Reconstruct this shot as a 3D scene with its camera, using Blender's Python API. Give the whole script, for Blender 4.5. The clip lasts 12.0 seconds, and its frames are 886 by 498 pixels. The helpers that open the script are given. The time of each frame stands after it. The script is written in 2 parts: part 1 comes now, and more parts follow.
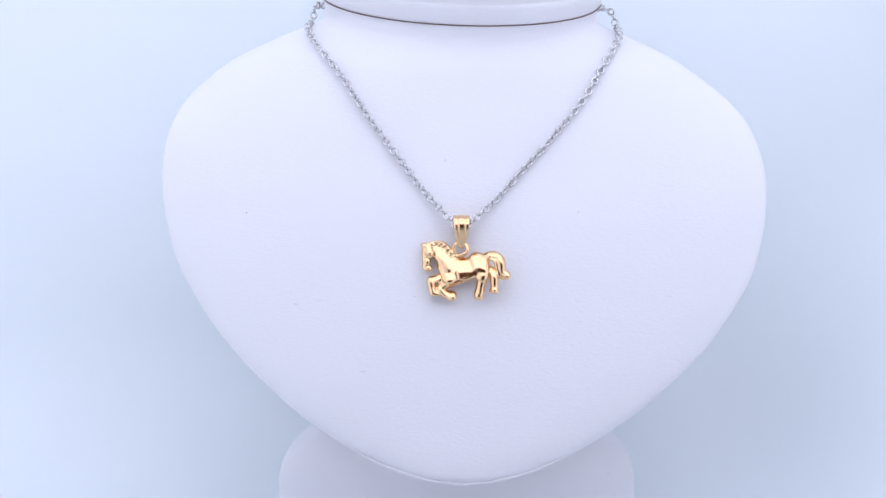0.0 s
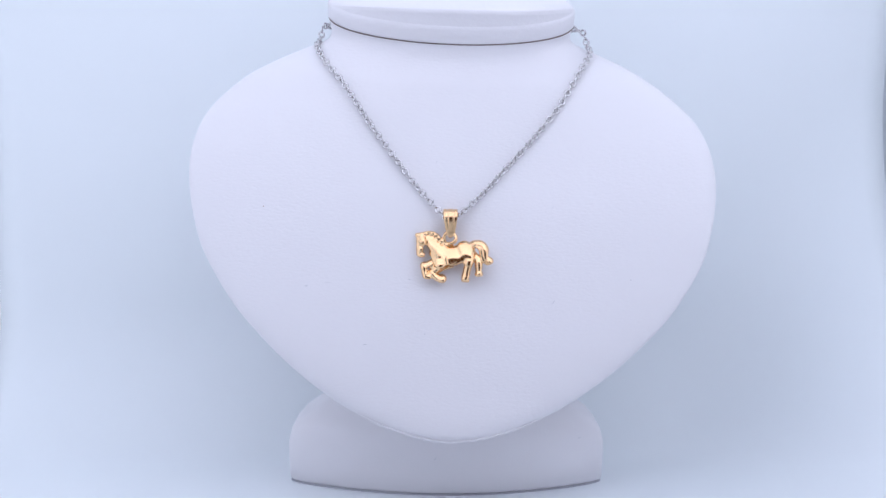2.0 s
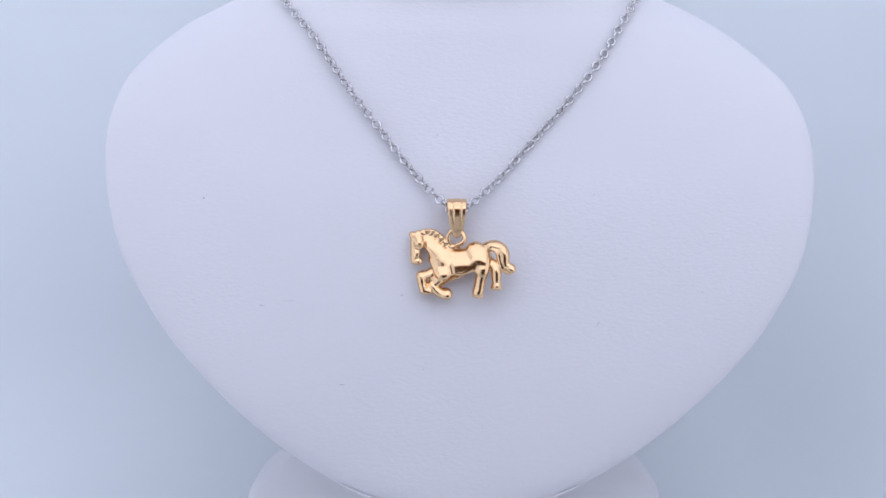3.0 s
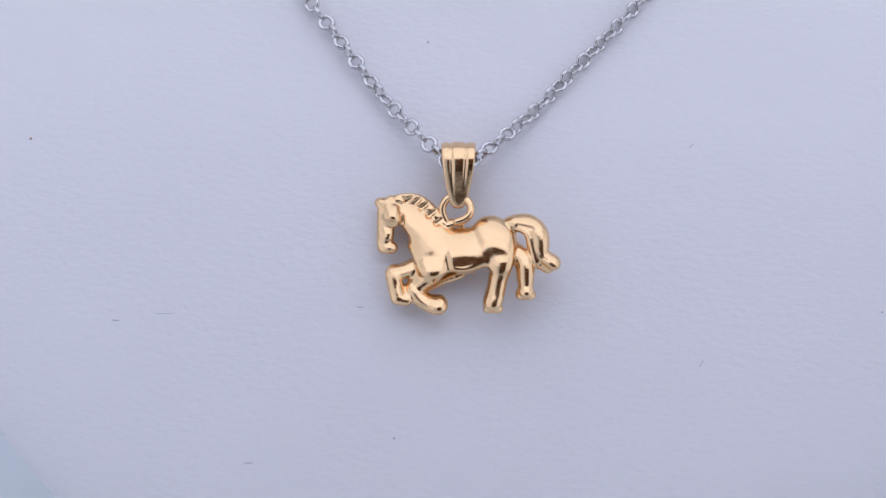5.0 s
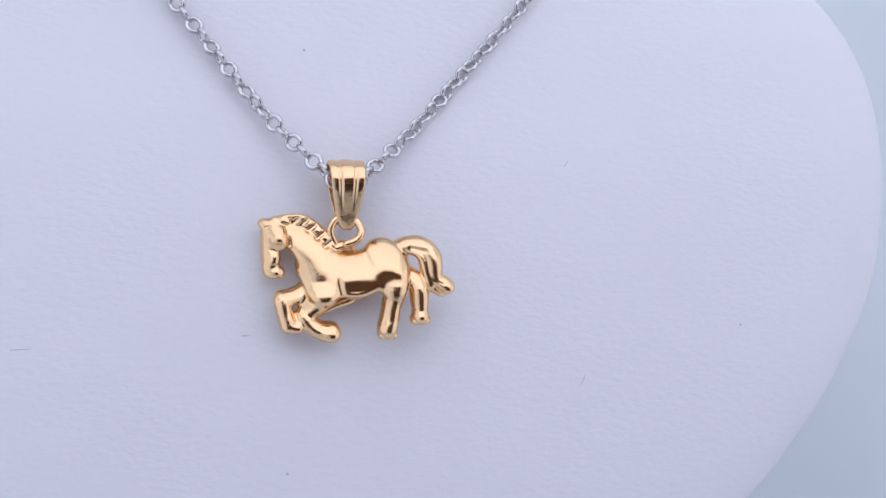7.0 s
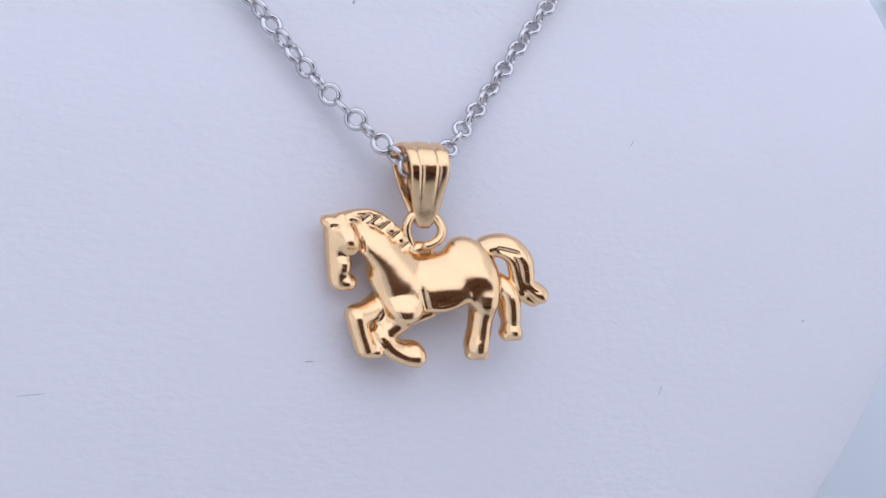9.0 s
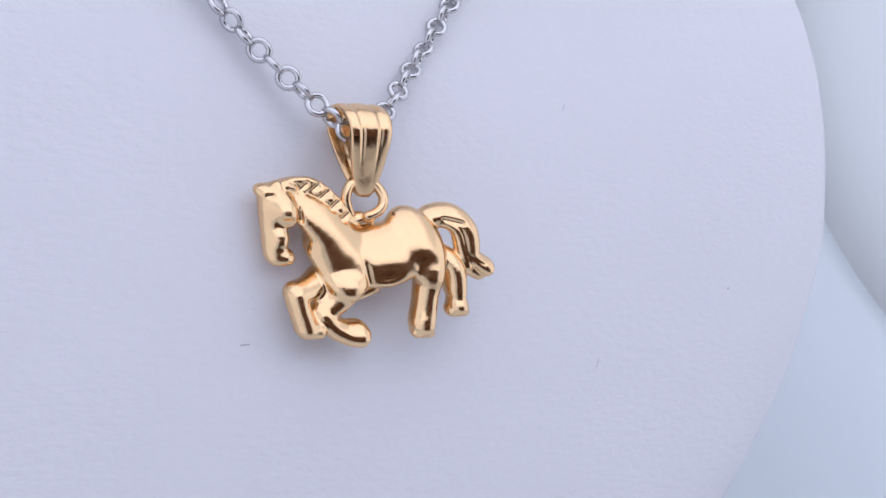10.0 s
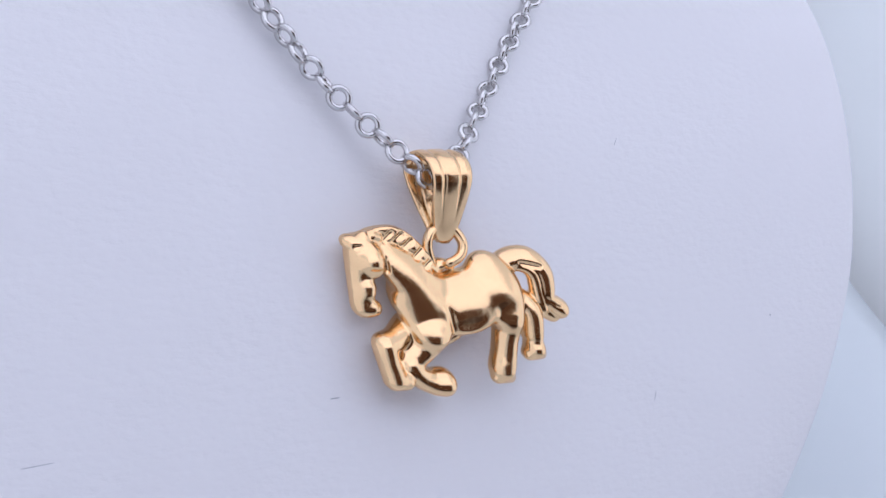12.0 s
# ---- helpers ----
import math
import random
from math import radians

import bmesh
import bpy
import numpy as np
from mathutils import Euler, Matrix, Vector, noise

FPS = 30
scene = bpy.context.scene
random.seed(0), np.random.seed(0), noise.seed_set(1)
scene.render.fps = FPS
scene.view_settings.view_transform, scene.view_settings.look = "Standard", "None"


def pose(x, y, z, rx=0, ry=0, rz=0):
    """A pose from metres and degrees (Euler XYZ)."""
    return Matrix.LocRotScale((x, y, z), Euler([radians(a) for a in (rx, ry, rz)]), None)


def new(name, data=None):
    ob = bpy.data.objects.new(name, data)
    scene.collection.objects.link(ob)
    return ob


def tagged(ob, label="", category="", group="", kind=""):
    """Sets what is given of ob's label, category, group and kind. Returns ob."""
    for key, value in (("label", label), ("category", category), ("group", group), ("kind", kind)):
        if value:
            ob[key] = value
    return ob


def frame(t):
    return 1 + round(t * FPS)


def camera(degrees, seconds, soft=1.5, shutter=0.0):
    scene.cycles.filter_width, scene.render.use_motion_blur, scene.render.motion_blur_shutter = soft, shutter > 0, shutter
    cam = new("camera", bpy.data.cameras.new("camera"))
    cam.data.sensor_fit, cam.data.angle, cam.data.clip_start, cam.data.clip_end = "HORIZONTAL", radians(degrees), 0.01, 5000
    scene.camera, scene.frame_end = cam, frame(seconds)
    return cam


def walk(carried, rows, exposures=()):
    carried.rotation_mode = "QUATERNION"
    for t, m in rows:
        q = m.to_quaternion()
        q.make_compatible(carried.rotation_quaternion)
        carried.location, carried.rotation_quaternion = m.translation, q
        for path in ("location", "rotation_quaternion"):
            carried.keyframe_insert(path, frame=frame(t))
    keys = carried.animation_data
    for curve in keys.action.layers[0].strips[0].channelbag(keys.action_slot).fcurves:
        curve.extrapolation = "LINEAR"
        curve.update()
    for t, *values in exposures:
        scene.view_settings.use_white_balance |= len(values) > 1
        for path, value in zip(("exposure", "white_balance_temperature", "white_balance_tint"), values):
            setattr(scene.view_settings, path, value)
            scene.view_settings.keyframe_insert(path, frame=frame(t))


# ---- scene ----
CM = 0.01
FLOOR = 6.8      # cm from the sheet up to the top of the pendant's bail


def eye(x, y, z, yaw, pitch, roll):
    """A camera pose: centimetres from the bail, degrees."""
    return pose(x * CM, y * CM, (z + FLOOR) * CM, 90 + pitch, 0, yaw) @ pose(0, 0, 0, 0, 0, roll)


PATH = [
    (0, eye(-0.278, -20.270, 1.780, 0.42, -6.65, -0.10)),
    (0.5, eye(-0.373, -22.467, 1.902, -0.15, -6.62, 0.04)),
    (1, eye(-0.364, -23.139, 2.004, -0.39, -6.80, -0.01)),
    (1.5, eye(-0.099, -23.324, 1.837, 0.18, -6.51, -0.01)),
    (2, eye(-0.231, -23.410, 1.588, 0.01, -5.90, 0.14)),
    (2.5, eye(-0.113, -21.667, 0.940, 0.45, -4.53, 0.03)),
    (3, eye(-0.280, -17.150, 1.040, 0.07, -6.00, -0.52)),
    (4.8, eye(-0.047, -10.210, -0.510, 0.91, -2.26, 0.20)),
    (5, eye(-0.148, -9.872, -0.591, 0.33, -2.22, 0.49)),
    (5.5, eye(-0.116, -9.822, -0.536, 0.42, -3.00, 0.08)),
    (6, eye(-0.116, -9.726, -0.264, -2.61, -5.56, 0.08)),
    (6.5, eye(-0.295, -9.698, 0.580, -10.00, -4.58, 1.88)),
    (7, eye(-1.575, -9.367, -0.052, -14.29, -4.16, 0.99)),
    (7.2, eye(-1.958, -9.352, 0.104, -12.88, -5.07, 0.45)),
    (8.8, eye(-3.569, -7.123, 0.428, -25.82, -7.53, 1.95)),
    (9, eye(-3.542, -6.916, 0.331, -27.25, -7.76, 2.40)),
    (9.5, eye(-3.509, -6.426, 0.459, -33.98, -8.89, 3.76)),
    (10, eye(-3.863, -6.096, 0.191, -35.73, -8.75, 2.75)),
    (10.5, eye(-4.133, -5.801, 0.222, -38.71, -7.74, 2.36)),
    (11, eye(-4.611, -5.414, 0.421, -39.52, -8.60, 2.27)),
    (11.5, eye(-4.413, -5.447, 0.631, -39.84, -10.66, 2.26)),
    (12, eye(-4.568, -5.459, 0.504, -38.66, -8.95, 2.27)),
]
EXPOSURE = [(0, 0.17), (0.5, 0.13), (1.5, 0.0), (2.0, 0.0), (2.5, -0.01), (3.0, -0.18), (5.0, -0.34), (5.5, -0.26), (6.0, -0.20), (7.0, -0.19), (9.0, -0.18), (12.0, -0.17)]
cam = camera(46.0, 12.0, soft=1.5)
walk(cam, PATH, EXPOSURE)

# ---- world and lamps ----
world = bpy.data.worlds.new("dim_room")
scene.world = world
world.use_nodes = True
bg = world.node_tree.nodes["Background"]
bg.inputs["Color"].default_value = (0.30, 0.17, 0.13, 1)
bg.inputs["Strength"].default_value = 0.32


# ---- materials ----
def material(name, color, rough=0.5, metal=0.0, mottled=0.06, scale=60.0, bump=0.0, bump_scale=900.0, spec=0.5, coat=0.0, wide=1.0):
    """A surface with colour clouds, roughness variation and fine relief, all in real size."""
    mat = bpy.data.materials.new(name)
    mat.use_nodes = True
    nt = mat.node_tree
    bsdf = nt.nodes["Principled BSDF"]
    bsdf.inputs["Metallic"].default_value = metal
    bsdf.inputs["Specular IOR Level"].default_value = spec
    bsdf.inputs["Coat Weight"].default_value = coat
    place = nt.nodes.new("ShaderNodeTexCoord")

    flow = nt.nodes.new("ShaderNodeMapping")
    flow.inputs["Scale"].default_value = (1, 1, wide)
    nt.links.new(place.outputs["Object"], flow.inputs["Vector"])

    def clouds(size, detail):
        n = nt.nodes.new("ShaderNodeTexNoise")
        n.inputs["Scale"].default_value, n.inputs["Detail"].default_value = size, detail
        nt.links.new(flow.outputs["Vector"], n.inputs["Vector"])
        return n.outputs["Fac"]

    ramp = nt.nodes.new("ShaderNodeMixRGB")
    ramp.inputs[1].default_value = (*[c * (1 - mottled) for c in color], 1)
    ramp.inputs[2].default_value = (*[min(1, c * (1 + mottled)) for c in color], 1)
    nt.links.new(clouds(scale, 4), ramp.inputs[0])
    nt.links.new(ramp.outputs[0], bsdf.inputs["Base Color"])
    span = nt.nodes.new("ShaderNodeMapRange")
    span.inputs["To Min"].default_value, span.inputs["To Max"].default_value = rough * 0.85, rough * 1.15
    nt.links.new(clouds(scale * 3, 3), span.inputs["Value"])
    nt.links.new(span.outputs[0], bsdf.inputs["Roughness"])
    if bump:
        b = nt.nodes.new("ShaderNodeBump")
        b.inputs["Strength"].default_value, b.inputs["Distance"].default_value = bump, 0.0001
        nt.links.new(clouds(bump_scale, 5), b.inputs["Height"])
        nt.links.new(b.outputs[0], bsdf.inputs["Normal"])
    return mat


def glow(name, color, strength):
    mat = bpy.data.materials.new(name)
    mat.use_nodes = True
    bsdf = mat.node_tree.nodes["Principled BSDF"]
    bsdf.inputs["Base Color"].default_value = (0.8, 0.8, 0.8, 1)
    bsdf.inputs["Emission Color"].default_value = (*color, 1)
    bsdf.inputs["Emission Strength"].default_value = strength
    return mat


LEATHER = material("white_leatherette", (0.79, 0.772, 0.805), 0.55, mottled=0.015, scale=40, bump=0.7, bump_scale=1000, wide=2.0)
LEATHER_BASE = material("white_leatherette_base", (0.78, 0.76, 0.79), 0.55, mottled=0.02, scale=60, bump=0.3, bump_scale=700)
SHEET = material("matt_sheet", (0.81, 0.85, 0.88), 0.6, mottled=0.02, scale=12, bump=0.05, bump_scale=300, spec=0.3)
WALL = material("box_wall", (0.78, 0.82, 0.86), 0.6, mottled=0.02, scale=15)
GOLD = material("polished_gold", (0.88, 0.592, 0.335), 0.16, metal=1.0, mottled=0.03, scale=300, bump=0.17, bump_scale=1800)
STEEL = material("rhodium_chain", (0.61, 0.59, 0.595), 0.10, metal=1.0, mottled=0.04, scale=500)
DUST = material("grey_dust", (0.50, 0.50, 0.55), 0.9)
DUST_TAN = material("tan_dust", (0.42, 0.27, 0.2), 0.9)
GAP = material("dark_gap", (0.16, 0.10, 0.09), 0.8, mottled=0.5, scale=80)
# grey of the shadow line painted along the foot's lower edge
CONTACT_SHADE = material("contact_shade", (0.46, 0.46, 0.52), 0.9, mottled=0.15, scale=200, bump=0.3)
TABLE = material("dark_table", (0.09, 0.045, 0.035), 0.5, mottled=0.2, scale=20)
# Glow added to the side panels as fill light, at four strengths.
FILL_LEFT = glow("left_fill_glow", (0.745, 0.80, 0.965), 0.54)
FILL_REAR = glow("rear_fill_glow", (0.72, 0.80, 0.985), 0.27)
FILL_RIGHT = glow("right_fill_glow", (0.745, 0.80, 0.965), 0.74)
FILL_UPPER = glow("upper_fill_glow", (0.745, 0.80, 0.965), 0.22)
UNSEEN_LAMP = glow("unseen_lamp_panel", (0.745, 0.79, 0.965), 1.12)


def mesh_of(name, verts, faces, mat, smooth=True):
    me = bpy.data.meshes.new(name)
    me.from_pydata([tuple(v) for v in verts], [], [tuple(f) for f in faces])
    me.validate()
    bm = bmesh.new()
    bm.from_mesh(me)
    bmesh.ops.recalc_face_normals(bm, faces=bm.faces)
    bm.to_mesh(me)
    bm.free()
    me.materials.append(mat)
    if smooth:
        me.polygons.foreach_set("use_smooth", [True] * len(me.polygons))
    return me


def part(name, me, parent, label=""):
    ob = new(name, me)
    ob.parent = parent
    return tagged(ob, label)


def at(x, y, z):
    """World place of a point given in cm from the bail."""
    return Vector((x * CM, y * CM, (z + FLOOR) * CM))


def interp(t, knots):
    """Smooth curve through (t, value) knots."""
    ts, vs = [k[0] for k in knots], [k[1] for k in knots]
    if t <= ts[0]:
        return vs[0]
    if t >= ts[-1]:
        return vs[-1]
    i = max(n for n in range(len(ts) - 1) if ts[n] <= t)
    slope = []
    for n in (i, i + 1):
        a, b = max(n - 1, 0), min(n + 1, len(ts) - 1)
        slope.append((vs[b] - vs[a]) / (ts[b] - ts[a]))
    h = ts[i + 1] - ts[i]
    s = (t - ts[i]) / h
    return ((2 * s**3 - 3 * s**2 + 1) * vs[i] + (s**3 - 2 * s**2 + s) * h * slope[0]
            + (3 * s**2 - 2 * s**3) * vs[i + 1] + (s**3 - s**2) * h * slope[1])


def loft(name, rings, mat, cap_ends=True):
    n = len(rings[0])
    verts = [v for r in rings for v in r]
    faces = [(i * n + j, i * n + (j + 1) % n, (i + 1) * n + (j + 1) % n, (i + 1) * n + j)
             for i in range(len(rings) - 1) for j in range(n)]
    if cap_ends:
        faces += [tuple(range(n)), tuple(range((len(rings) - 1) * n, len(rings) * n))]
    return mesh_of(name, verts, faces, mat)


# ---- the photo box ----
SHEET_HALF = 12.25
SHEET_LEFT = 13.1
SHEET_FRONT = -16.9
BACK_Y = 6.6


def sheet_place(u, s):
    """The sheet's surface: u from -1 (left) to 1 (right), s from 0 (front edge) to 3 (top). Its right side curls up off the table."""
    t = min(max((u - 0.5) / 0.5, 0), 1)
    ease = t * t * (3 - 2 * t)
    lift, r = 1.6 * ease, 3.6 + 5.0 * ease
    low, bend = -FLOOR + lift, BACK_Y - r
    if s < 1:
        y, z = SHEET_FRONT + (bend - SHEET_FRONT) * s, low
    elif s < 2:
        a = (s - 1) * math.pi / 2
        y, z = bend + r * math.sin(a), low + r * (1 - math.cos(a))
    else:
        y, z = BACK_Y, low + r + (17 - low - r) * (s - 2)
    return at((SHEET_HALF if u > 0 else SHEET_LEFT) * u, y - 0.02 * max(z - 1, 0) ** 2 * abs(u) ** 6, z)


def backdrop_sheet():
    steps = [k / 6 for k in range(6)] + [1 + k / 24 for k in range(24)] + [2 + k / 12 for k in range(13)]
    rows = [[sheet_place(2 * i / 40 - 1, s) for i in range(41)] for s in steps]
    verts = [v for r in rows for v in r]
    faces = [(i * 41 + j, i * 41 + j + 1, (i + 1) * 41 + j + 1, (i + 1) * 41 + j) for i in range(len(rows) - 1) for j in range(40)]
    ob = new("backdrop", mesh_of("backdrop", verts, faces, SHEET))
    solid = ob.modifiers.new("thickness", "SOLIDIFY")
    solid.thickness, solid.offset = 0.0006, 1.0
    return tagged(ob, "pale blue-white seamless sheet curving up behind the stand", "backdrop", kind="structure")


def slab(name, x0, x1, y0, y1, z0, z1, mat):
    c = [at(x, y, z) for x in (x0, x1) for y in (y0, y1) for z in (z0, z1)]
    return new(name, mesh_of(name, c, [(0, 1, 3, 2), (4, 6, 7, 5), (0, 4, 5, 1), (2, 3, 7, 6), (0, 2, 6, 4), (1, 5, 7, 3)], mat, smooth=False))


backdrop_sheet()
# the side panels glow to add fill light; the right one's rear is weaker
tagged(slab("wall_left", -13.6, -13.2, -17, 8.0, -7.1, 7.5, FILL_LEFT), "white side panel of the box with an added fill glow", "wall", kind="structure")
tagged(slab("wall_left_upper", -13.6, -13.2, -17, 8.0, 7.502, 17, FILL_UPPER), "white upper side panel of the photo box, with a faint added glow", "wall", kind="structure")
tagged(slab("wall_right", 13.2, 13.6, -17, -1.0, -7.1, 7.5, FILL_RIGHT), "white side panel of the box with an added fill glow", "wall", kind="structure")
tagged(slab("wall_right_rear", 13.2, 13.6, -0.998, 8.0, -7.1, 7.5, FILL_REAR), "pale grey-blue rear part of the side panel, with a weaker added glow", "wall", kind="structure")
tagged(slab("wall_right_upper", 13.2, 13.6, -17, 8.0, 7.502, 17, FILL_UPPER), "white upper side panel of the photo box, with a faint added glow", "wall", kind="structure")
tagged(slab("wall_back", -13.6, 13.6, 8.02, 8.4, -7.1, 17, WALL), "pale grey rear panel of the photo box", "wall", kind="structure")
# Unseen flaps, added to narrow the dark opening that the gold mirrors.
for side, x0, x1 in (("left", -13.6, -7.0), ("right", 10.0, 13.6)):
    tagged(slab("added_flap_" + side, x0, x1, -17.4, -17.02, -7.1, 17, WALL), "unseen white front flap added to the photo box to narrow its opening", "wall", kind="structure")
tagged(slab("ceiling", -13.6, 13.6, -14, 8.4, 17.02, 17.4, WALL), "pale grey top panel of the photo box", "ceiling", kind="structure")
tagged(slab("ground", -60, 60, -60, 40, -9.5, -7.15, TABLE), "dark brown table top under the photo box", "table top", kind="structure")


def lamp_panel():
    """Unseen diffuser under the box's top, with an added drop to light the front."""
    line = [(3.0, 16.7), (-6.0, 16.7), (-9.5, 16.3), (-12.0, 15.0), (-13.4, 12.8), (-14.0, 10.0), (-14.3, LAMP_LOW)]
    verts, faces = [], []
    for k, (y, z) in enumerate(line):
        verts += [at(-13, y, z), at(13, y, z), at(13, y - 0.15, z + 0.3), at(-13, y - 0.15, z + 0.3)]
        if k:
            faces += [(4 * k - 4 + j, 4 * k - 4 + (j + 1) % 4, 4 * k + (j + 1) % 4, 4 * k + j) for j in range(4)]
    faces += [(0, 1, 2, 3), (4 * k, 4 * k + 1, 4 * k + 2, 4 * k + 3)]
    ob = new("unseen_lamp_panel", mesh_of("unseen_lamp_panel", verts, faces, UNSEEN_LAMP))
    return tagged(ob, "unseen bright white lamp panel under the top of the photo box, its front drop added", "lamp panel", kind="structure")


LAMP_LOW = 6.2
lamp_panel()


# ---- the necklace stand ----
AXIS = -0.05
HALF = [(-4.35, 2.64), (-3.95, 3.29), (-3.45, 3.94), (-2.57, 4.87), (-1.86, 5.41), (-1.16, 5.82),
        (-0.45, 6.05), (0.04, 6.15), (0.68, 6.21), (1.32, 6.13), (1.91, 5.92), (2.37, 5.59), (2.90, 5.05), (3.35, 4.42), (3.79, 3.65), (4.1, 3.05), (4.5, 2.87), (5.2, 2.82)]
FRONT = [(-5.10, -0.74), (-4.9, -0.88), (-4.0, -0.66), (-2.5, -0.21), (0.0, 0.57), (1.2, 0.97), (3.0, 1.43), (4.2, 1.57), (5.2, 1.65)]
DEEP = [(-5.10, 0.3), (-4.9, 0.7), (-4.0, 0.85), (0.0, 0.85), (2.0, 1.1), (3.2, 2.1), (4.2, 2.9), (5.2, 3.0)]
BLUNT = [(-5.10, 2.0), (-4.0, 2.8), (0.0, 3.6), (2.0, 3.2), (4.0, 2.2), (5.2, 2.0)]


def cup(z):
    """How far the sides of the chest stand forward."""
    return interp(z, [(-5.10, 0.0), (-3.0, 0.25), (1.0, 0.42), (3.0, 0.0), (5.2, 0.0)])


def half_width(z):
    """Half the chest's width; its lower end is rounded."""
    return interp(z, HALF) if z > -3.45 else 3.065 * math.sqrt(max(z + 5.10, 0.0003))


def skew(x):
    """The chest is turned a little to one side."""
    turn = 0.13 if x > 0 else 0.03
    return turn * x * max(0.0, 1 - (x / 6.2) ** 2) ** 2 - 0.038 * x + 0.012 * x * x + 0.023 * max(x, 0.0)


def lean(x):
    """The left side of the chest stands a little higher."""
    return 0.055 * max(0.0, -x)


CAP = Matrix.Translation((AXIS, 2.91, 4.57)) @ Matrix.Rotation(radians(2.2), 4, "Y") @ Matrix.Rotation(radians(27), 4, "X")
CAP_BACK = CAP.inverted()


def to_cap(x, y, z):
    """Draws the neck in to the foot of the cap."""
    p = CAP_BACK @ Vector((x, y, z))
    q = math.hypot(p.x / 3.04, p.y / 1.6)
    near = min(max((p.z + 0.85) / 0.8, 0), 1)
    near *= near * (3 - 2 * near)
    if near == 0 or q < 0.3:
        return x, y, z
    k = (q + (0.985 - q) * near) / q
    return CAP @ Vector((p.x * k, p.y * k, p.z))


def section(z, count=96):
    w, f, d, n = half_width(z), interp(z, FRONT), interp(z, DEEP), interp(z, BLUNT)
    ring = []
    for k in range(count):
        a = 2 * math.pi * k / count
        c, s = math.cos(a), math.sin(a)
        x = w * math.copysign(abs(c) ** (2 / n), c)
        y = f + d / 2 + d / 2 * math.copysign(abs(s) ** (2 / n), s) - cup(z) * (x / w) ** 2 + skew(x)
        ring.append(at(*to_cap(AXIS + x, y, z + lean(x) * max(0.0, 1 - max(0.0, z - 3) / 1.6))))
    return ring


def chest_y(x, z):
    """Depth of the stand's front at a place, in cm."""
    z -= lean(x - AXIS) * max(0.0, 1 - max(0.0, z - 3) / 1.6)
    w, f, d, n = half_width(z), interp(z, FRONT), interp(z, DEEP), interp(z, BLUNT)
    u = min(abs((x - AXIS) / w), 1.0)
    return f + d / 2 - d / 2 * (1 - u**n) ** (1 / n) - cup(z) * u * u + skew(x - AXIS)


stand = new("necklace_display_stand")
stand.matrix_world = pose(0, 0.02, 0)
bpy.context.view_layer.update()


def own(me, ob):
    """Moves a mesh into its parent's space."""
    me.transform(ob.matrix_world.inverted())
    return me


levels = [-5.10 + 0.32 * (k / 14) ** 2 for k in range(15)]
levels += [-4.78 + (4.85 + 4.78) * k / 90 for k in range(1, 91)]
part("bust", own(loft("bust", [section(z) for z in levels], LEATHER), stand), stand, "padded white leatherette chest and neck form")


def cap_ring(r, h):
    ring = []
    for k in range(96):
        a = 2 * math.pi * k / 96
        p = CAP @ Vector((3.04 * r * math.cos(a), 1.6 * r * math.sin(a), h))
        ring.append(at(*p))
    return ring


def neck_cap():
    profile = ((0.95, 0.0), (0.99, 0.01), (1.0, 0.05), (1.0, 0.33), (0.997, 0.38), (0.988, 0.43), (0.972, 0.47), (0.945, 0.505), (0.88, 0.545), (0.75, 0.60), (0.55, 0.66), (0.3, 0.71), (0.02, 0.73))
    return loft("neck_cap", [cap_ring(r, h) for r, h in profile], LEATHER)


part("seam", own(loft("seam", [cap_ring(0.9, -0.03), cap_ring(0.996, -0.012), cap_ring(0.996, 0.006), cap_ring(0.9, 0.007)], GAP), stand), stand, "dark gap under the cap")
part("neck_cap", own(neck_cap(), stand), stand, "oval white padded cap")


def slab_ring(half, front, back, z, bow=1.0, count=60):
    """An outline with rounded corners whose front edge bows forward."""
    ring = []
    for side in (-1, 1):
        for k in range(count + 1):
            u = -side * math.cos(math.pi * k / count)
            bulge = (back - front) / 2 * max(0.0, 1 - abs(u) ** 12.5) ** 0.08
            y = (front + back) / 2 + side * bulge - (bow * (1 - u * u) if side < 0 else 0.0)
            if 0 < k < count:
                ring.append(at(AXIS - 0.1 - half * u * side * side, y, z))
    return ring


def foot():
    rings = []
    for z, w, f, b in ((-6.767, 3.81, 1.74, 3.1), (-6.75, 3.85, 1.69, 3.15), (-6.68, 3.87, 1.64, 3.2), (-6.2, 3.88, 1.54, 3.2), (-5.75, 3.87, 1.46, 3.2), (-5.4, 3.78, 1.40, 3.2),
                       (-5.15, 3.56, 1.38, 3.2), (-4.9, 3.2, 1.40, 3.2), (-4.5, 2.75, 1.48, 3.2), (-3.5, 2.3, 1.6, 3.2), (-2.0, 2.0, 1.7, 3.2)):
        rings.append(slab_ring(w, f, b, z))
    return loft("foot", rings, LEATHER_BASE)


part("foot", own(foot(), stand), stand, "white leatherette foot with a bowed front edge")


def foot_y(x, z):
    """Front of the foot at a place, in cm."""
    return interp(z, [(-6.77, 1.69), (-6.2, 1.54), (-5.75, 1.46), (-5.4, 1.40)]) - 1.0 * (1 - ((x - AXIS + 0.1) / 3.9) ** 2)


def shade_strip():
    """Thin strip painting the contact shadow under the padded foot, set back a little."""
    rings = [slab_ring(3.85 + grow, 1.665 - grow, 3.155 + grow, z) for z, grow in ((-6.8, -0.02), (-6.795, 0.0), (-6.775, 0.0), (-6.765, -0.03))]
    return loft("shade_strip", rings, CONTACT_SHADE)


part("shade_strip", own(shade_strip(), stand), stand, "thin grey strip for the contact shadow under the foot")


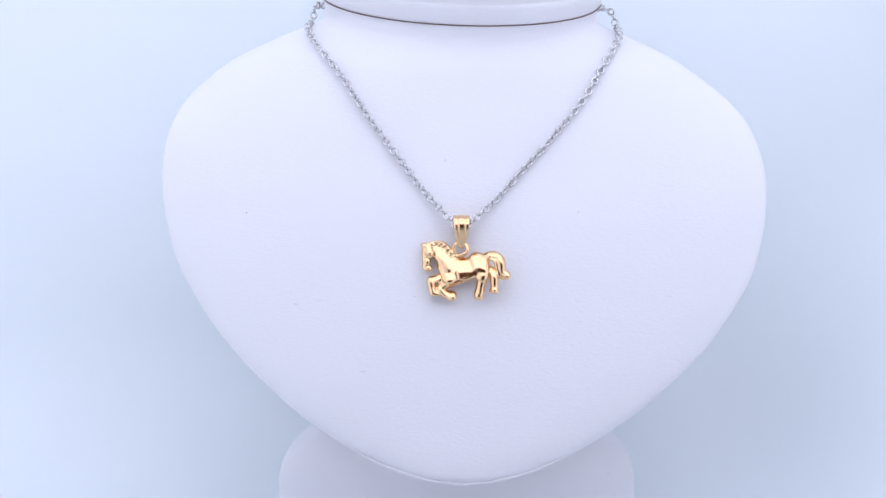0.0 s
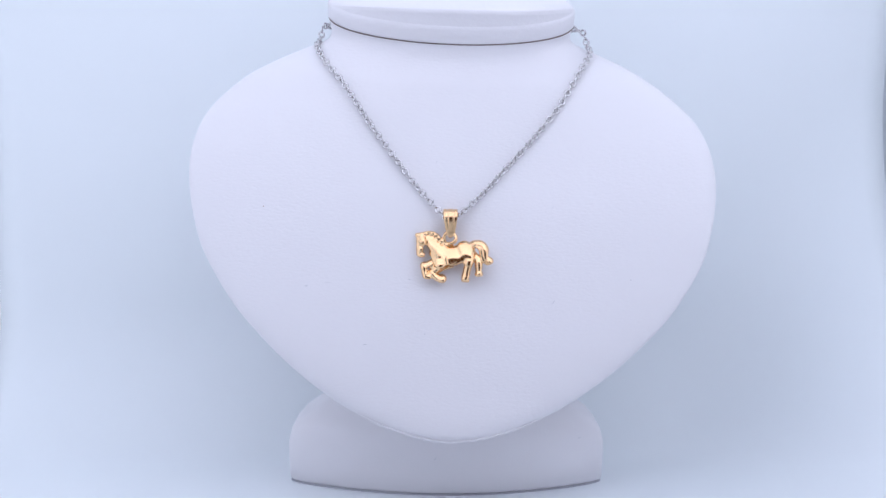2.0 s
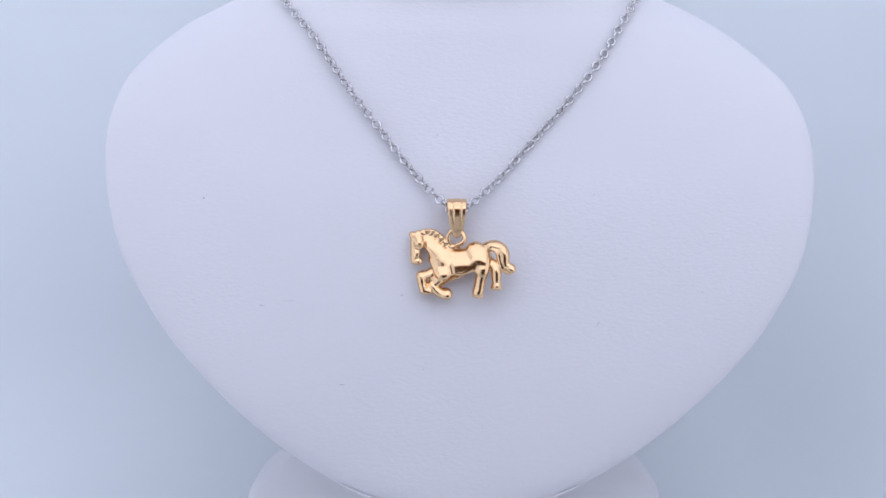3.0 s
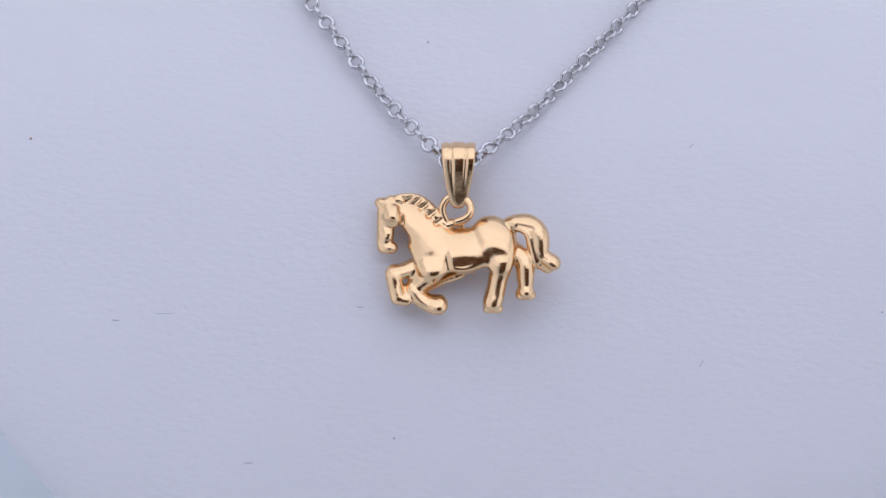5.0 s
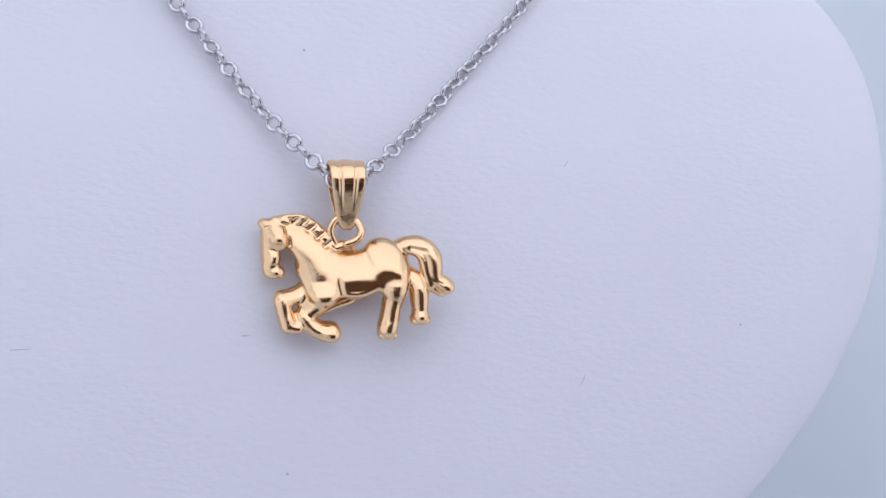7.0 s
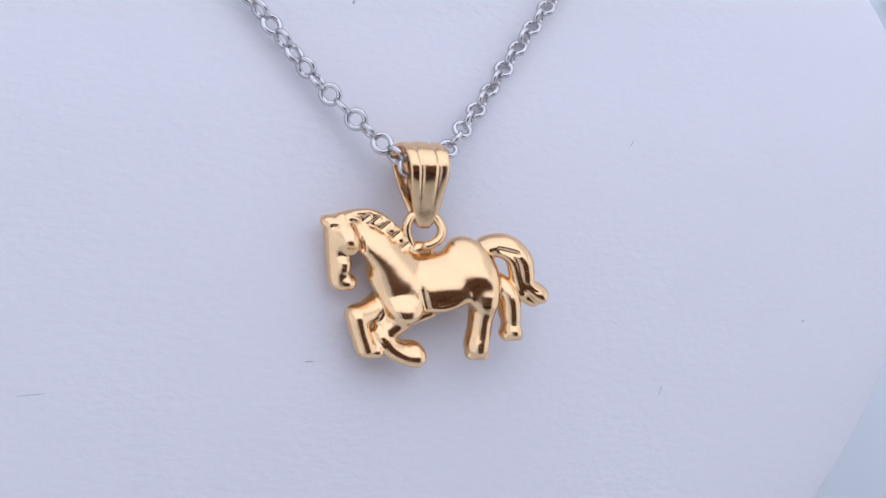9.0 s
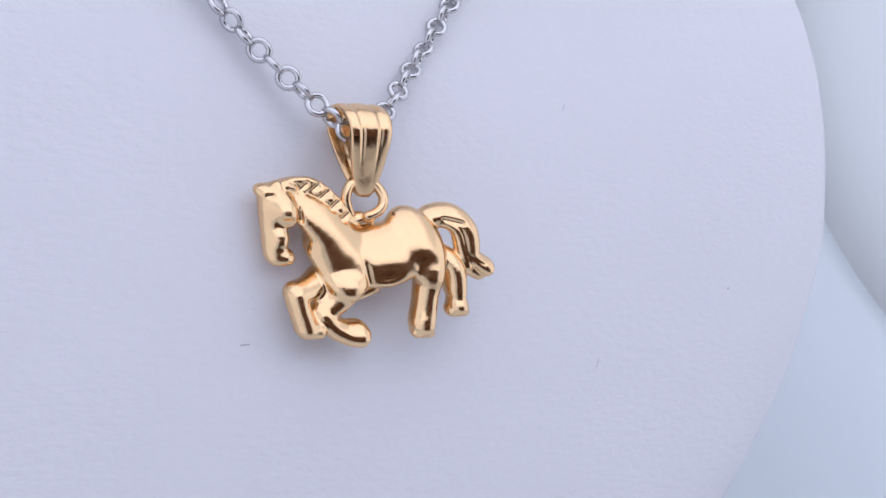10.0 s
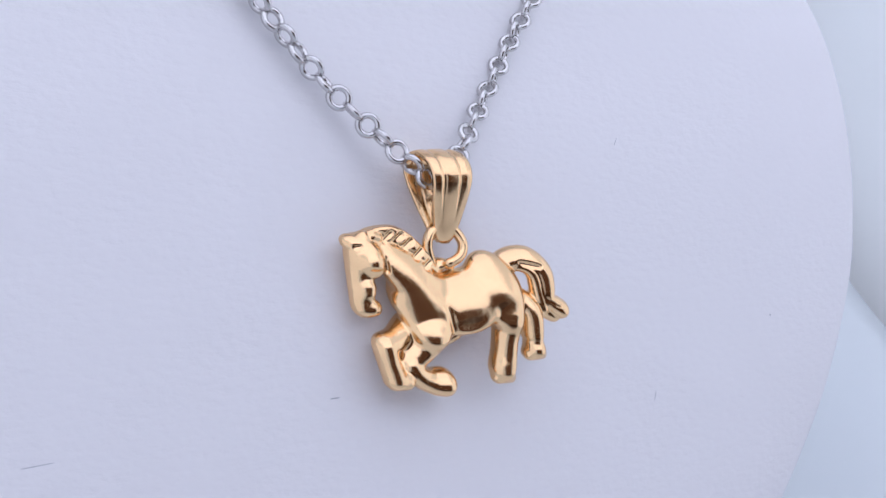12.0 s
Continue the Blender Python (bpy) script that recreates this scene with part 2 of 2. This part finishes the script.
def piping():
    """A thin welt along the lower edge of the chest."""
    path = []
    for k in range(-60, 61):
        x = 2.2 * k / 60
        lo, hi = -5.10, 0.0
        for _ in range(30):
            mid = (lo + hi) / 2
            lo, hi = (mid, hi) if half_width(mid) < abs(x) else (lo, mid)
        y = interp(lo + 0.12, FRONT) + 0.22 * interp(lo, DEEP) - cup(lo) + skew(x)
        path.append((AXIS + x * 0.992, y, lo + lean(x) + 0.04, 0.034 * (1 - (k / 60) ** 4) + 0.002))
    rings = []
    for x, y, z, r in path:
        rings.append([at(x, y + r * math.cos(2 * math.pi * j / 8), z + r * math.sin(2 * math.pi * j / 8)) for j in range(8)])
    return loft("piping", rings, LEATHER)


part("piping", own(piping(), stand), stand, "thin white welt along the lower edge")
tagged(stand, "white leatherette necklace display stand with heart-shaped chest", "display stand")

# ---- the pendant ----
DU = 0.00559     # cm of one drawing unit of the pendant; origin at the top of its bail


def surface(field, origin, step):
    """Closed mesh round the places where the field is below zero."""
    inside = field < 0
    nx, ny, nz = field.shape
    total, weight = np.zeros((nx - 1, ny - 1, nz - 1, 3)), np.zeros((nx - 1, ny - 1, nz - 1))
    corners = [(i, j, k) for i in (0, 1) for j in (0, 1) for k in (0, 1)]

    def cut(c):
        return field[c[0]:nx - 1 + c[0], c[1]:ny - 1 + c[1], c[2]:nz - 1 + c[2]]

    for a in corners:
        for axis in range(3):
            if a[axis]:
                continue
            b = tuple(v + (n == axis) for n, v in enumerate(a))
            fa, fb = cut(a), cut(b)
            cross = (fa < 0) != (fb < 0)
            s = np.where(cross, fa / np.where(cross, fa - fb, 1), 0)
            for n in range(3):
                total[..., n] += np.where(cross, a[n] + (s if n == axis else 0), 0)
            weight += cross
    cells = np.argwhere(weight > 0)
    index = -np.ones(weight.shape, int)
    index[tuple(cells.T)] = np.arange(len(cells))
    picked = tuple(cells.T)
    verts = origin + step * (cells + total[picked] / weight[picked][:, None])
    faces = []
    for axis in range(3):
        u, v = [n for n in range(3) if n != axis]
        lo = np.take(inside, range(field.shape[axis] - 1), axis)
        hi = np.take(inside, range(1, field.shape[axis]), axis)
        e = np.argwhere(lo != hi)
        e = e[(e[:, u] > 0) & (e[:, v] > 0) & (e[:, u] < field.shape[u] - 1) & (e[:, v] < field.shape[v] - 1)]
        q = []
        for du, dv in ((1, 1), (0, 1), (0, 0), (1, 0)):
            c = e.copy()
            c[:, u] -= du
            c[:, v] -= dv
            q.append(index[tuple(c.T)])
        faces.append(np.stack(q, 1))
    return verts, np.concatenate(faces)


def blend(a, b, k):
    h = np.clip(0.5 + 0.5 * (b - a) / k, 0, 1)
    return b + (a - b) * h - k * h * (1 - h)


class Wax:
    """A figure modelled from tapered limbs that melt into each other, in drawing units."""

    def __init__(self, low, high, step):
        self.low, self.step = np.array(low, float), step
        axes = [np.arange(a, b + step, step) for a, b in zip(low, high)]
        self.x, self.y, self.z = np.meshgrid(*axes, indexing="ij")
        self.field = np.full(self.x.shape, 1e3)

    def near(self, joints, room):
        """The part of the block round the joints."""
        cut = []
        for n in range(3):
            lo = min(j[n] - j[3] for j in joints) - room
            hi = max(j[n] + j[3] for j in joints) + room
            a, b = (lo - self.low[n]) / self.step, (hi - self.low[n]) / self.step + 2
            cut.append(slice(max(int(a), 0), max(int(b), 1)))
        return tuple(cut)

    def reach(self, box, a, b, flat, sag):
        d = [b[n] - a[n] for n in range(3)]
        x, y, z = self.x[box] - a[0], self.y[box] - a[1], self.z[box] - a[2]
        t = np.clip((x * d[0] + y * d[1] + z * d[2]) / max(sum(v * v for v in d), 1e-6), 0, 1)
        x, y, z = x - t * d[0], y - t * d[1], z - t * d[2]
        return np.sqrt(x**2 + ((y - sag * z) / flat) ** 2 + z**2) - (a[3] + t * (b[3] - a[3]))

    def limb(self, *joints, melt=6.0, flat=1.0, sag=0.3, smooth=True):
        """A chain of joints (u, depth, v, radius), rounded between them; sag lowers its foremost line."""
        if len(joints) > 2 and smooth:
            knots = [[(n, j[k]) for n, j in enumerate(joints)] for k in range(4)]
            joints = [tuple(interp(n / 4, kn) for kn in knots) for n in range(4 * len(joints) - 3)]
        box = self.near(joints, melt + 4)
        shape = None
        for a, b in zip(joints, joints[1:]):
            one = self.reach(box, a, b, flat, sag)
            shape = one if shape is None else blend(shape, one, 2.0)
        self.field[box] = blend(self.field[box], shape, melt)

    def groove(self, a, b, melt=2.0):
        box = self.near((a, b), melt + 4)
        self.field[box] = -blend(-self.field[box], self.reach(box, a, b, 1.0, 0.0), melt)

    def flat(self, u, v, wide, high, cut, tilt, turn):
        """A faintly hollow flat on the front, filed to a depth, that faces down and aside by some degrees."""
        i, k = int((u - self.low[0]) / self.step), int((v - self.low[2]) / self.step)
        front = self.y[i, int(np.argmax(self.field[i, :, k] < 0)), k] + cut
        x, y, z = self.x - u, self.y - front, self.z - v
        plane = y + x * math.tan(radians(turn)) + z * math.tan(radians(tilt)) + ((x / wide) ** 2 + (z / high) ** 2 - 1) * 0.1
        edge = (np.sqrt((x / wide) ** 2 + (z / high) ** 2) - 1.35) * min(wide, high)
        self.field = -blend(-self.field, np.maximum(plane, edge), 3.0)

    def flat_back(self, y, k=4.0):
        self.field = -blend(-self.field, -(self.y - y), k)

    def uneven(self, much):
        """The small hollows and flats that hand finishing leaves."""
        rng = random.Random(11)
        for _ in range(14):
            way = Vector([rng.gauss(0, 1) for _ in range(3)]).normalized() * (2 * math.pi / rng.uniform(30, 75))
            turn = rng.uniform(0, 6.3)
            self.field += much * 0.3 * np.sin(way.x * self.x + way.y * self.y + way.z * self.z + turn)

    def soften(self, times):
        f = self.field
        for _ in range(times):
            for n in range(3):
                f = 0.5 * f + 0.25 * np.roll(f, 1, n) + 0.25 * np.roll(f, -1, n)
        self.field = f


def horse_mesh():
    wax = Wax((-172, -56, -316), (198, 26, -70), 1.3)
    L = wax.limb
    # barrel
    L((-26, -13, -187, 36), (12, -14, -186, 38.5), (44, -13, -178, 35), flat=0.52, sag=0.36)
    # haunch, shoulder, neck
    L((58, -11, -160, 35), (65, -16, -173, 36.5), (72, -19, -198, 27), melt=5, flat=0.54, sag=0.38)
    L((-53, -9, -177, 36.5), (-47, -19, -206, 29), melt=9, flat=0.6, sag=0.58)
    L((-46, -9, -166, 35), (-68, -9, -140, 29), (-92, -9, -122, 21), (-106, -8, -116, 17), melt=9, flat=0.55, sag=0.42)
    # filed flats on the lower flank and the thigh
    wax.flat(4, -203, 20, 10, 1.3, 10, 0)
    wax.flat(69, -187, 17, 19, 1.7, 9, 3)
    wax.soften(6)
    wax.uneven(0.12)
    wax.groove((-25, -36, -168, 3), (-16, -37, -222, 4), melt=7)
    L((2, -15, -221, 8), (24, -15, -219, 8), melt=4)
    # far legs
    L((-66, -3, -212, 16), (-93, -17, -223, 13.5), (-112, -24, -227, 14), melt=5)
    L((-113, -25, -228, 14.5), (-109, -26, -248, 13.5), (-104, -27, -266, 14), melt=2.5)
    L((-104, -27, -269, 13.5), (-89, -26, -271, 12.5), melt=2.5)
    L((92, 0, -184, 16), (110, -8, -194, 15.5), (117, -12, -210, 16.5), (118, -13, -236, 15), melt=4)
    L((118, -13, -238, 12), (118, -15, -254, 15), melt=1.2)
    L((110, -14, -261, 10), (126, -14, -261, 10), melt=2)
    L((-58, 2, -256, 8), (-28, 2, -240, 9), (4, 2, -226, 12), melt=3)
    # near legs
    L((75, -18, -206, 21), (74, -18, -220, 18), (70, -18, -236, 16), (66, -18, -258, 16), (61, -19, -275, 17), melt=8, sag=0.2)
    L((53, -19, -285, 9), (70, -19, -285, 9.5), melt=3)
    L((-40, -20, -220, 20), (-52, -20, -232, 18), (-74, -20, -250, 15), melt=11, flat=0.8, sag=0.3)
    L((-78, -20, -254, 15), (-66, -20, -269, 15), (-48, -21, -279, 15), (-33, -22, -281, 17.5), melt=2.0)
    # mane: a rimmed band, cut across into slanting locks
    L((-112, -5, -99, 9), (-92, -4, -97, 9.5), (-72, -4, -99, 10), (-54, -4, -111, 10.5), (-38, -3, -127, 10), (-22, -2, -142, 8), melt=2.0)
    L((-114, -9, -96, 4), (-96, -9, -92, 4), (-76, -9, -93, 4), (-58, -9, -102, 4), (-41, -8, -118, 4), (-27, -7, -133, 4), melt=1.5, sag=0)
    spine = [(0, -104, -101), (0.22, -88, -98), (0.45, -69, -102), (0.66, -53, -114), (0.84, -38, -129), (1.0, -28, -140)]
    for k in range(6):
        n = 0.04 + k * 0.175
        u, v = interp(n, [(q[0], q[1]) for q in spine]), interp(n, [(q[0], q[2]) for q in spine])
        wax.groove((u - 5, -16, v - 6, 5.6), (u + 5, -15.5, v + 2, 5.2), melt=1.0)
    for u, v, r in ((-121, -98, 7), (-109, -97, 7), (-112, -105, 6)):
        L((u, -10, v, r), (u + 8, -10, v - 3, r * 0.8), melt=1.2)
    # head: far side of the face, ear, cheek, nose and muzzle
    L((-127, -7, -112, 18), (-129, -8, -140, 15.5), (-130, -10, -166, 14), (-129, -11, -181, 14.5), melt=4, flat=0.9, sag=0.25)
    L((-142, -6, -104, 8), (-136, -9, -105, 9), (-129, -8, -111, 8), melt=3)
    wax.groove((-138, -20, -110, 2.4), (-130, -21, -109, 2.2))
    L((-117, -13, -117, 14), (-118, -15, -126, 17), (-115, -14, -134, 14.5), melt=4, sag=0.25)
    L((-125, -14, -158, 12.5), (-126, -14, -163, 12.5), melt=5, sag=0.25)
    L((-121, -14, -183, 12), (-117, -13, -184, 11), melt=4, sag=0.2)
    wax.groove((-127, -33, -143, 7), (-114, -32, -144, 6.5), melt=5)
    wax.groove((-132, -33, -173, 5), (-121, -33, -174, 5), melt=5)
    wax.groove((-99, -23, -112, 2.6), (-97, -21, -140, 2.6), melt=2.5)
    # mount of the loop, buttock
    L((-22, 0, -143, 8), (-8, -2, -139, 7), (8, -2, -141, 5), melt=3)
    L((91, 0, -148, 13), (94, -1, -168, 10), (99, -1, -190, 15), melt=4)
    # tail: an arch with a finer strand inside it, its end turned out over a short lobe
    L((86, 0, -141, 11), (104, -3, -136, 13), (125, -6, -138, 15), (140, -8, -153, 17), (143, -9, -174, 16.5), (143, -9, -192, 14), melt=2.5, sag=0.4)
    L((98, -5, -146, 7), (114, -11, -148, 8), (125, -14, -159, 8.5), (130, -14, -180, 9), (136, -13, -202, 10), melt=1.0)
    L((140, -11, -184, 10), (151, -13, -196, 12), (165, -13, -206, 14), melt=1.8)
    L((136, -7, -204, 11), (156, -8, -213, 12), melt=2)
    L((146, -2, -198, 13), (124, -2, -197, 13), (100, -2, -196, 13), melt=3)
    wax.groove((134, -27, -189, 2.8), (156, -29, -202, 2.8), melt=1.8)
    wax.groove((104, -18, -142, 2.4), (130, -24, -148, 2.8), melt=1.8)
    wax.flat_back(12)
    wax.soften(1)
    verts, faces = surface(wax.field, wax.low, wax.step)
    middle = np.array([2, 0, -118])
    return middle + (verts - middle) * [0.965, 1, 0.965], faces


def pendant_place(u, d, v):
    """From drawing units (right, back, up) to cm; the pendant leans back with the stand's chest."""
    z = v * DU
    x = u * DU - 0.066
    return (x, 0.285 + 0.19 * z - 0.12 * x + d * DU, z + 0.047)


pendant = new("horse_pendant")
pendant.matrix_world = Matrix.Translation(at(*pendant_place(0, 0, -280)))
bpy.context.view_layer.update()
hv, hf = horse_mesh()
part("horse_figure", own(mesh_of("horse_figure", [at(*pendant_place(*v)) for v in hv.tolist()], hf.tolist(), GOLD), pendant), pendant, "polished gold prancing horse")


def ring_mesh(radius, wire, m, mat, around=28, tube=10, stretch=1.0, name="ring"):
    verts, faces = [], []
    for i in range(around):
        a = 2 * math.pi * i / around
        for j in range(tube):
            b = 2 * math.pi * j / tube
            r = radius + wire * math.cos(b)
            verts.append(m @ Vector((r * math.cos(a), wire * math.sin(b), r * math.sin(a) * stretch)))
            faces.append((i * tube + j, i * tube + (j + 1) % tube, (i + 1) % around * tube + (j + 1) % tube, (i + 1) % around * tube + j))
    return mesh_of(name, verts, faces, mat)


def tube(name, line, radius, mat, sides=12, steps=6):
    """A round wire with closed, rounded ends along a smooth line of (u, depth, v) in drawing units."""
    knots = [[(n, p[k]) for n, p in enumerate(line)] for k in range(3)]
    count = steps * (len(line) - 1)
    run = [at(*pendant_place(*[interp(n / steps, kn) for kn in knots])) for n in range(count + 1)]
    rings = []
    for n, p in enumerate(run):
        way = (run[min(n + 1, count)] - run[max(n - 1, 0)]).normalized()
        side = way.cross(Vector((0, -1, 0.2))).normalized()
        out = side.cross(way)
        edge = min(n, count - n) / 3
        r = radius * DU * CM * (math.sqrt(1 - (1 - edge) ** 2) if edge < 1 else 1)
        rings.append([p + max(r, 1e-6) * (side * math.cos(2 * math.pi * j / sides) + out * math.sin(2 * math.pi * j / sides)) for j in range(sides)])
    return loft(name, rings, mat)


LOOP = [(-14, 0, -146), (-23, -4, -131), (-27, -6, -115), (-20, -5, -99), (-3, -1, -92), (14, -4, -98), (22.5, -8, -113), (18, -10, -127), (5, -11, -135), (-9, -12, -138)]
part("ring", own(tube("ring", LOOP, 6.6, GOLD), pendant), pendant, "open gold loop on the horse's back")


def bail_mesh():
    """A fluted strap folded over the chain: round at the top, then straight down to a narrow foot."""
    half_depth = [(-113, 3), (-104, 6.5), (-84, 13.5), (-62, 22), (-46, 28), (-32, 31.5), (-20, 30), (-10, 23.5), (-3, 12.5), (-1, 6), (0, 0)]
    levels = [-113 + 113 * math.sin(math.pi / 2 * k / 40) for k in range(41)]
    run = [(interp(v, half_depth), v) for v in levels]
    run += [(-d, v) for d, v in run[-2::-1]]
    across = 29
    outer, inner = [], []
    for i, (d, v) in enumerate(run):
        before, after = run[max(i - 1, 0)], run[min(i + 1, len(run) - 1)]
        nd, nv = after[1] - before[1], before[0] - after[0]
        size = math.hypot(nd, nv)
        nd, nv = nd / size, nv / size
        half = interp(v, [(-113, 7), (-110, 10.5), (-100, 15), (-76, 21), (-44, 26), (-11, 29), (0, 29.5)])
        deep = interp(v, [(-113, 0.0), (-80, 0.12), (-62, 0.6), (-46, 1.0), (0, 1.0)])
        for j in range(across):
            q = 2 * j / (across - 1) - 1
            flute = 2.2 - 2.4 * deep * math.exp(-(((abs(q) - 0.45) / 0.10) ** 2)) - 1.2 * q ** 2 - 1.0 * q ** 10
            outer.append((half * q, d + nd * flute, v + nv * flute))
            inner.append((half * q, d + nd * (flute - 4.5), v + nv * (flute - 4.5)))
    n = len(run) * across
    verts = [at(*pendant_place(u, d, v)) for u, d, v in outer + inner]
    faces = []
    for i in range(len(run) - 1):
        for j in range(across - 1):
            k = i * across + j
            faces.append((k, k + 1, k + across + 1, k + across))
            faces.append((n + k, n + k + across, n + k + across + 1, n + k + 1))
        for j in (0, across - 1):
            k = i * across + j
            faces.append((k, k + across, n + k + across, n + k))
    for i in (0, len(run) - 1):
        for j in range(across - 1):
            k = i * across + j
            faces.append((k, k + 1, n + k + 1, n + k))
    return mesh_of("bail", verts, faces, GOLD)


part("bail", own(bail_mesh(), pendant), pendant, "fluted gold bail folded over the chain")
tagged(pendant, "polished gold prancing horse pendant hanging on a silver chain", "pendant")


# ---- the chain ----
def chain_route():
    """Points in cm from behind the neck, down to the bail and up again."""
    def side(knots_x, knots_z):
        run = []
        for k in range(121):
            s = k / 120
            x, z = interp(s, knots_x), interp(s, knots_z)
            run.append((x, chest_y(x, z) - 0.065 - (0.04 if knots_x[0][1] < 0 else 0.0) - 0.18 * max(0, 1 - s * 6) ** 1.5, z))
        return run

    left = side([(0, -0.17), (0.13, -0.73), (0.3, -1.27), (0.5, -1.93), (0.72, -2.56), (0.92, -3.29), (1.0, -3.28)],
                [(0, -0.14), (0.13, 0.42), (0.3, 1.10), (0.5, 1.97), (0.72, 2.90), (0.92, 3.85), (1.0, 4.36)])
    right = side([(0, 0.08), (0.13, 0.67), (0.27, 1.16), (0.43, 1.78), (0.62, 2.45), (0.80, 2.97), (0.94, 3.37), (1.0, 3.30)],
                 [(0, -0.13), (0.13, 0.37), (0.27, 0.88), (0.43, 1.54), (0.62, 2.34), (0.80, 3.15), (0.94, 3.85), (1.0, 4.3)])
    back = []
    for k in range(1, 40):
        a = math.pi * k / 40
        back.append((AXIS + 3.12 * math.cos(a), 3.1 + 1.6 * math.sin(a), 4.40 + 0.10 * k / 40 - 0.05 * math.sin(a)))
    return left[::-1] + [(-0.045, 0.20, -0.13)] + right + back


def chain():
    route = [Vector(p) for p in chain_route()]
    route.append(route[0])
    walked, total = [0.0], 0.0
    for a, b in zip(route, route[1:]):
        total += (b - a).length
        walked.append(total)
    necklace = new("necklace_chain")
    necklace.matrix_world = Matrix.Translation(at(AXIS, 0, 0))
    bpy.context.view_layer.update()
    count = round(total / 0.134)
    link = ring_mesh(0.0665 * CM, 0.0225 * CM, Matrix.Identity(4), STEEL, around=26, tube=8, stretch=1.06, name="link")
    rng = random.Random(5)
    roll, seg = 0.0, 0
    for n in range(count):
        d = total * n / count
        while walked[seg + 1] < d:
            seg += 1
        a, b = route[seg], route[seg + 1]
        p = a + (b - a) * ((d - walked[seg]) / (walked[seg + 1] - walked[seg]))
        way = (route[min(seg + 3, len(route) - 1)] - route[max(seg - 2, 0)]).normalized()
        out = Vector((0, -1, 0.17))
        side = way.cross(out).normalized()
        out = side.cross(way).normalized()
        base = Matrix((side, -out, way)).transposed().to_4x4()
        roll += radians(rng.choice((72, 80, 90, 104)))
        ob = part("link", link, necklace)
        m = Matrix.Translation(at(*p)) @ base @ Matrix.Rotation(roll, 4, "Z") @ Matrix.Rotation(radians(rng.uniform(-7, 7)), 4, "Y")
        ob.matrix_basis = necklace.matrix_world.inverted() @ m
    tagged(necklace, "fine silver cable chain lying on the white stand", "necklace")


chain()


# ---- lint and dust on the stand ----
def fibre(x, z, length, turn, curl, mat=DUST, radius=0.0045, front=None, label="short grey lint fibre on the white leatherette"):
    """A fine thread lying on the chest."""
    rings = []
    for k in range(9):
        s = k / 8 - 0.5
        px = x + length * s * math.cos(turn) - curl * s * s * math.sin(turn)
        pz = z + length * s * math.sin(turn) + curl * s * s * math.cos(turn)
        py = (chest_y(px, pz) if front is None else front) - radius * 0.6
        r = radius * (1 - (2 * s) ** 6 * 0.8)
        rings.append([Vector((px - x + r * math.cos(j * math.pi / 3), py - (chest_y(x, z) if front is None else front), pz - z + r * math.sin(j * math.pi / 3))) * CM for j in range(6)])
    ob = new("lint_fibre", loft("lint_fibre", rings, mat))
    ob.matrix_world = Matrix.Translation(at(x, chest_y(x, z) if front is None else front, z))
    return tagged(ob, label, "lint", "lint on the stand")


def speck(x, z, size, mat=DUST, label="tiny dark dust speck on the white leatherette"):
    """A grain of dust."""
    bm = bmesh.new()
    bmesh.ops.create_icosphere(bm, subdivisions=2, radius=size * CM)
    rng = random.Random(round(x * 100))
    for v in bm.verts:
        v.co *= rng.uniform(0.75, 1.2)
        v.co.y *= 0.6
    me = bpy.data.meshes.new("dust_speck")
    bm.to_mesh(me)
    bm.free()
    me.materials.append(mat)
    ob = new("dust_speck", me)
    ob.matrix_world = Matrix.Translation(at(x, chest_y(x, z) - size * 0.2, z))
    return tagged(ob, label, "dust", "dust on the stand")


speck(-0.38, 1.12, 0.013)
speck(-4.39, 0.08, 0.013, DUST_TAN, "tiny tan dust speck on the white leatherette")
speck(-0.64, -2.72, 0.011)
speck(4.06, -1.56, 0.010)
fibre(-0.39, -5.83, 0.10, 0.9, 0.10, front=foot_y(-0.39, -5.83), label="tiny curled grey lint fibre on the foot of the stand")
fibre(3.05, -5.50, 0.09, 0.3, 0.06, front=foot_y(3.05, -5.50), label="tiny curled grey lint fibre on the foot of the stand")
fibre(0.80, 1.00, 0.13, 1.75, 0.07)
fibre(2.31, 0.07, 0.08, 0.9, 0.01)
fibre(2.29, -2.06, 0.10, 1.0, 0.03)
fibre(-1.98, -2.95, 0.09, 0.0, 0.0, radius=0.0055)
fibre(-3.34, -1.69, 0.08, -0.05, 0.02, radius=0.006)
fibre(-0.99, -1.54, 0.07, 0.0, 0.0, radius=0.005)
fibre(-2.88, -1.62, 0.18, 0.02, 0.0, radius=0.003)
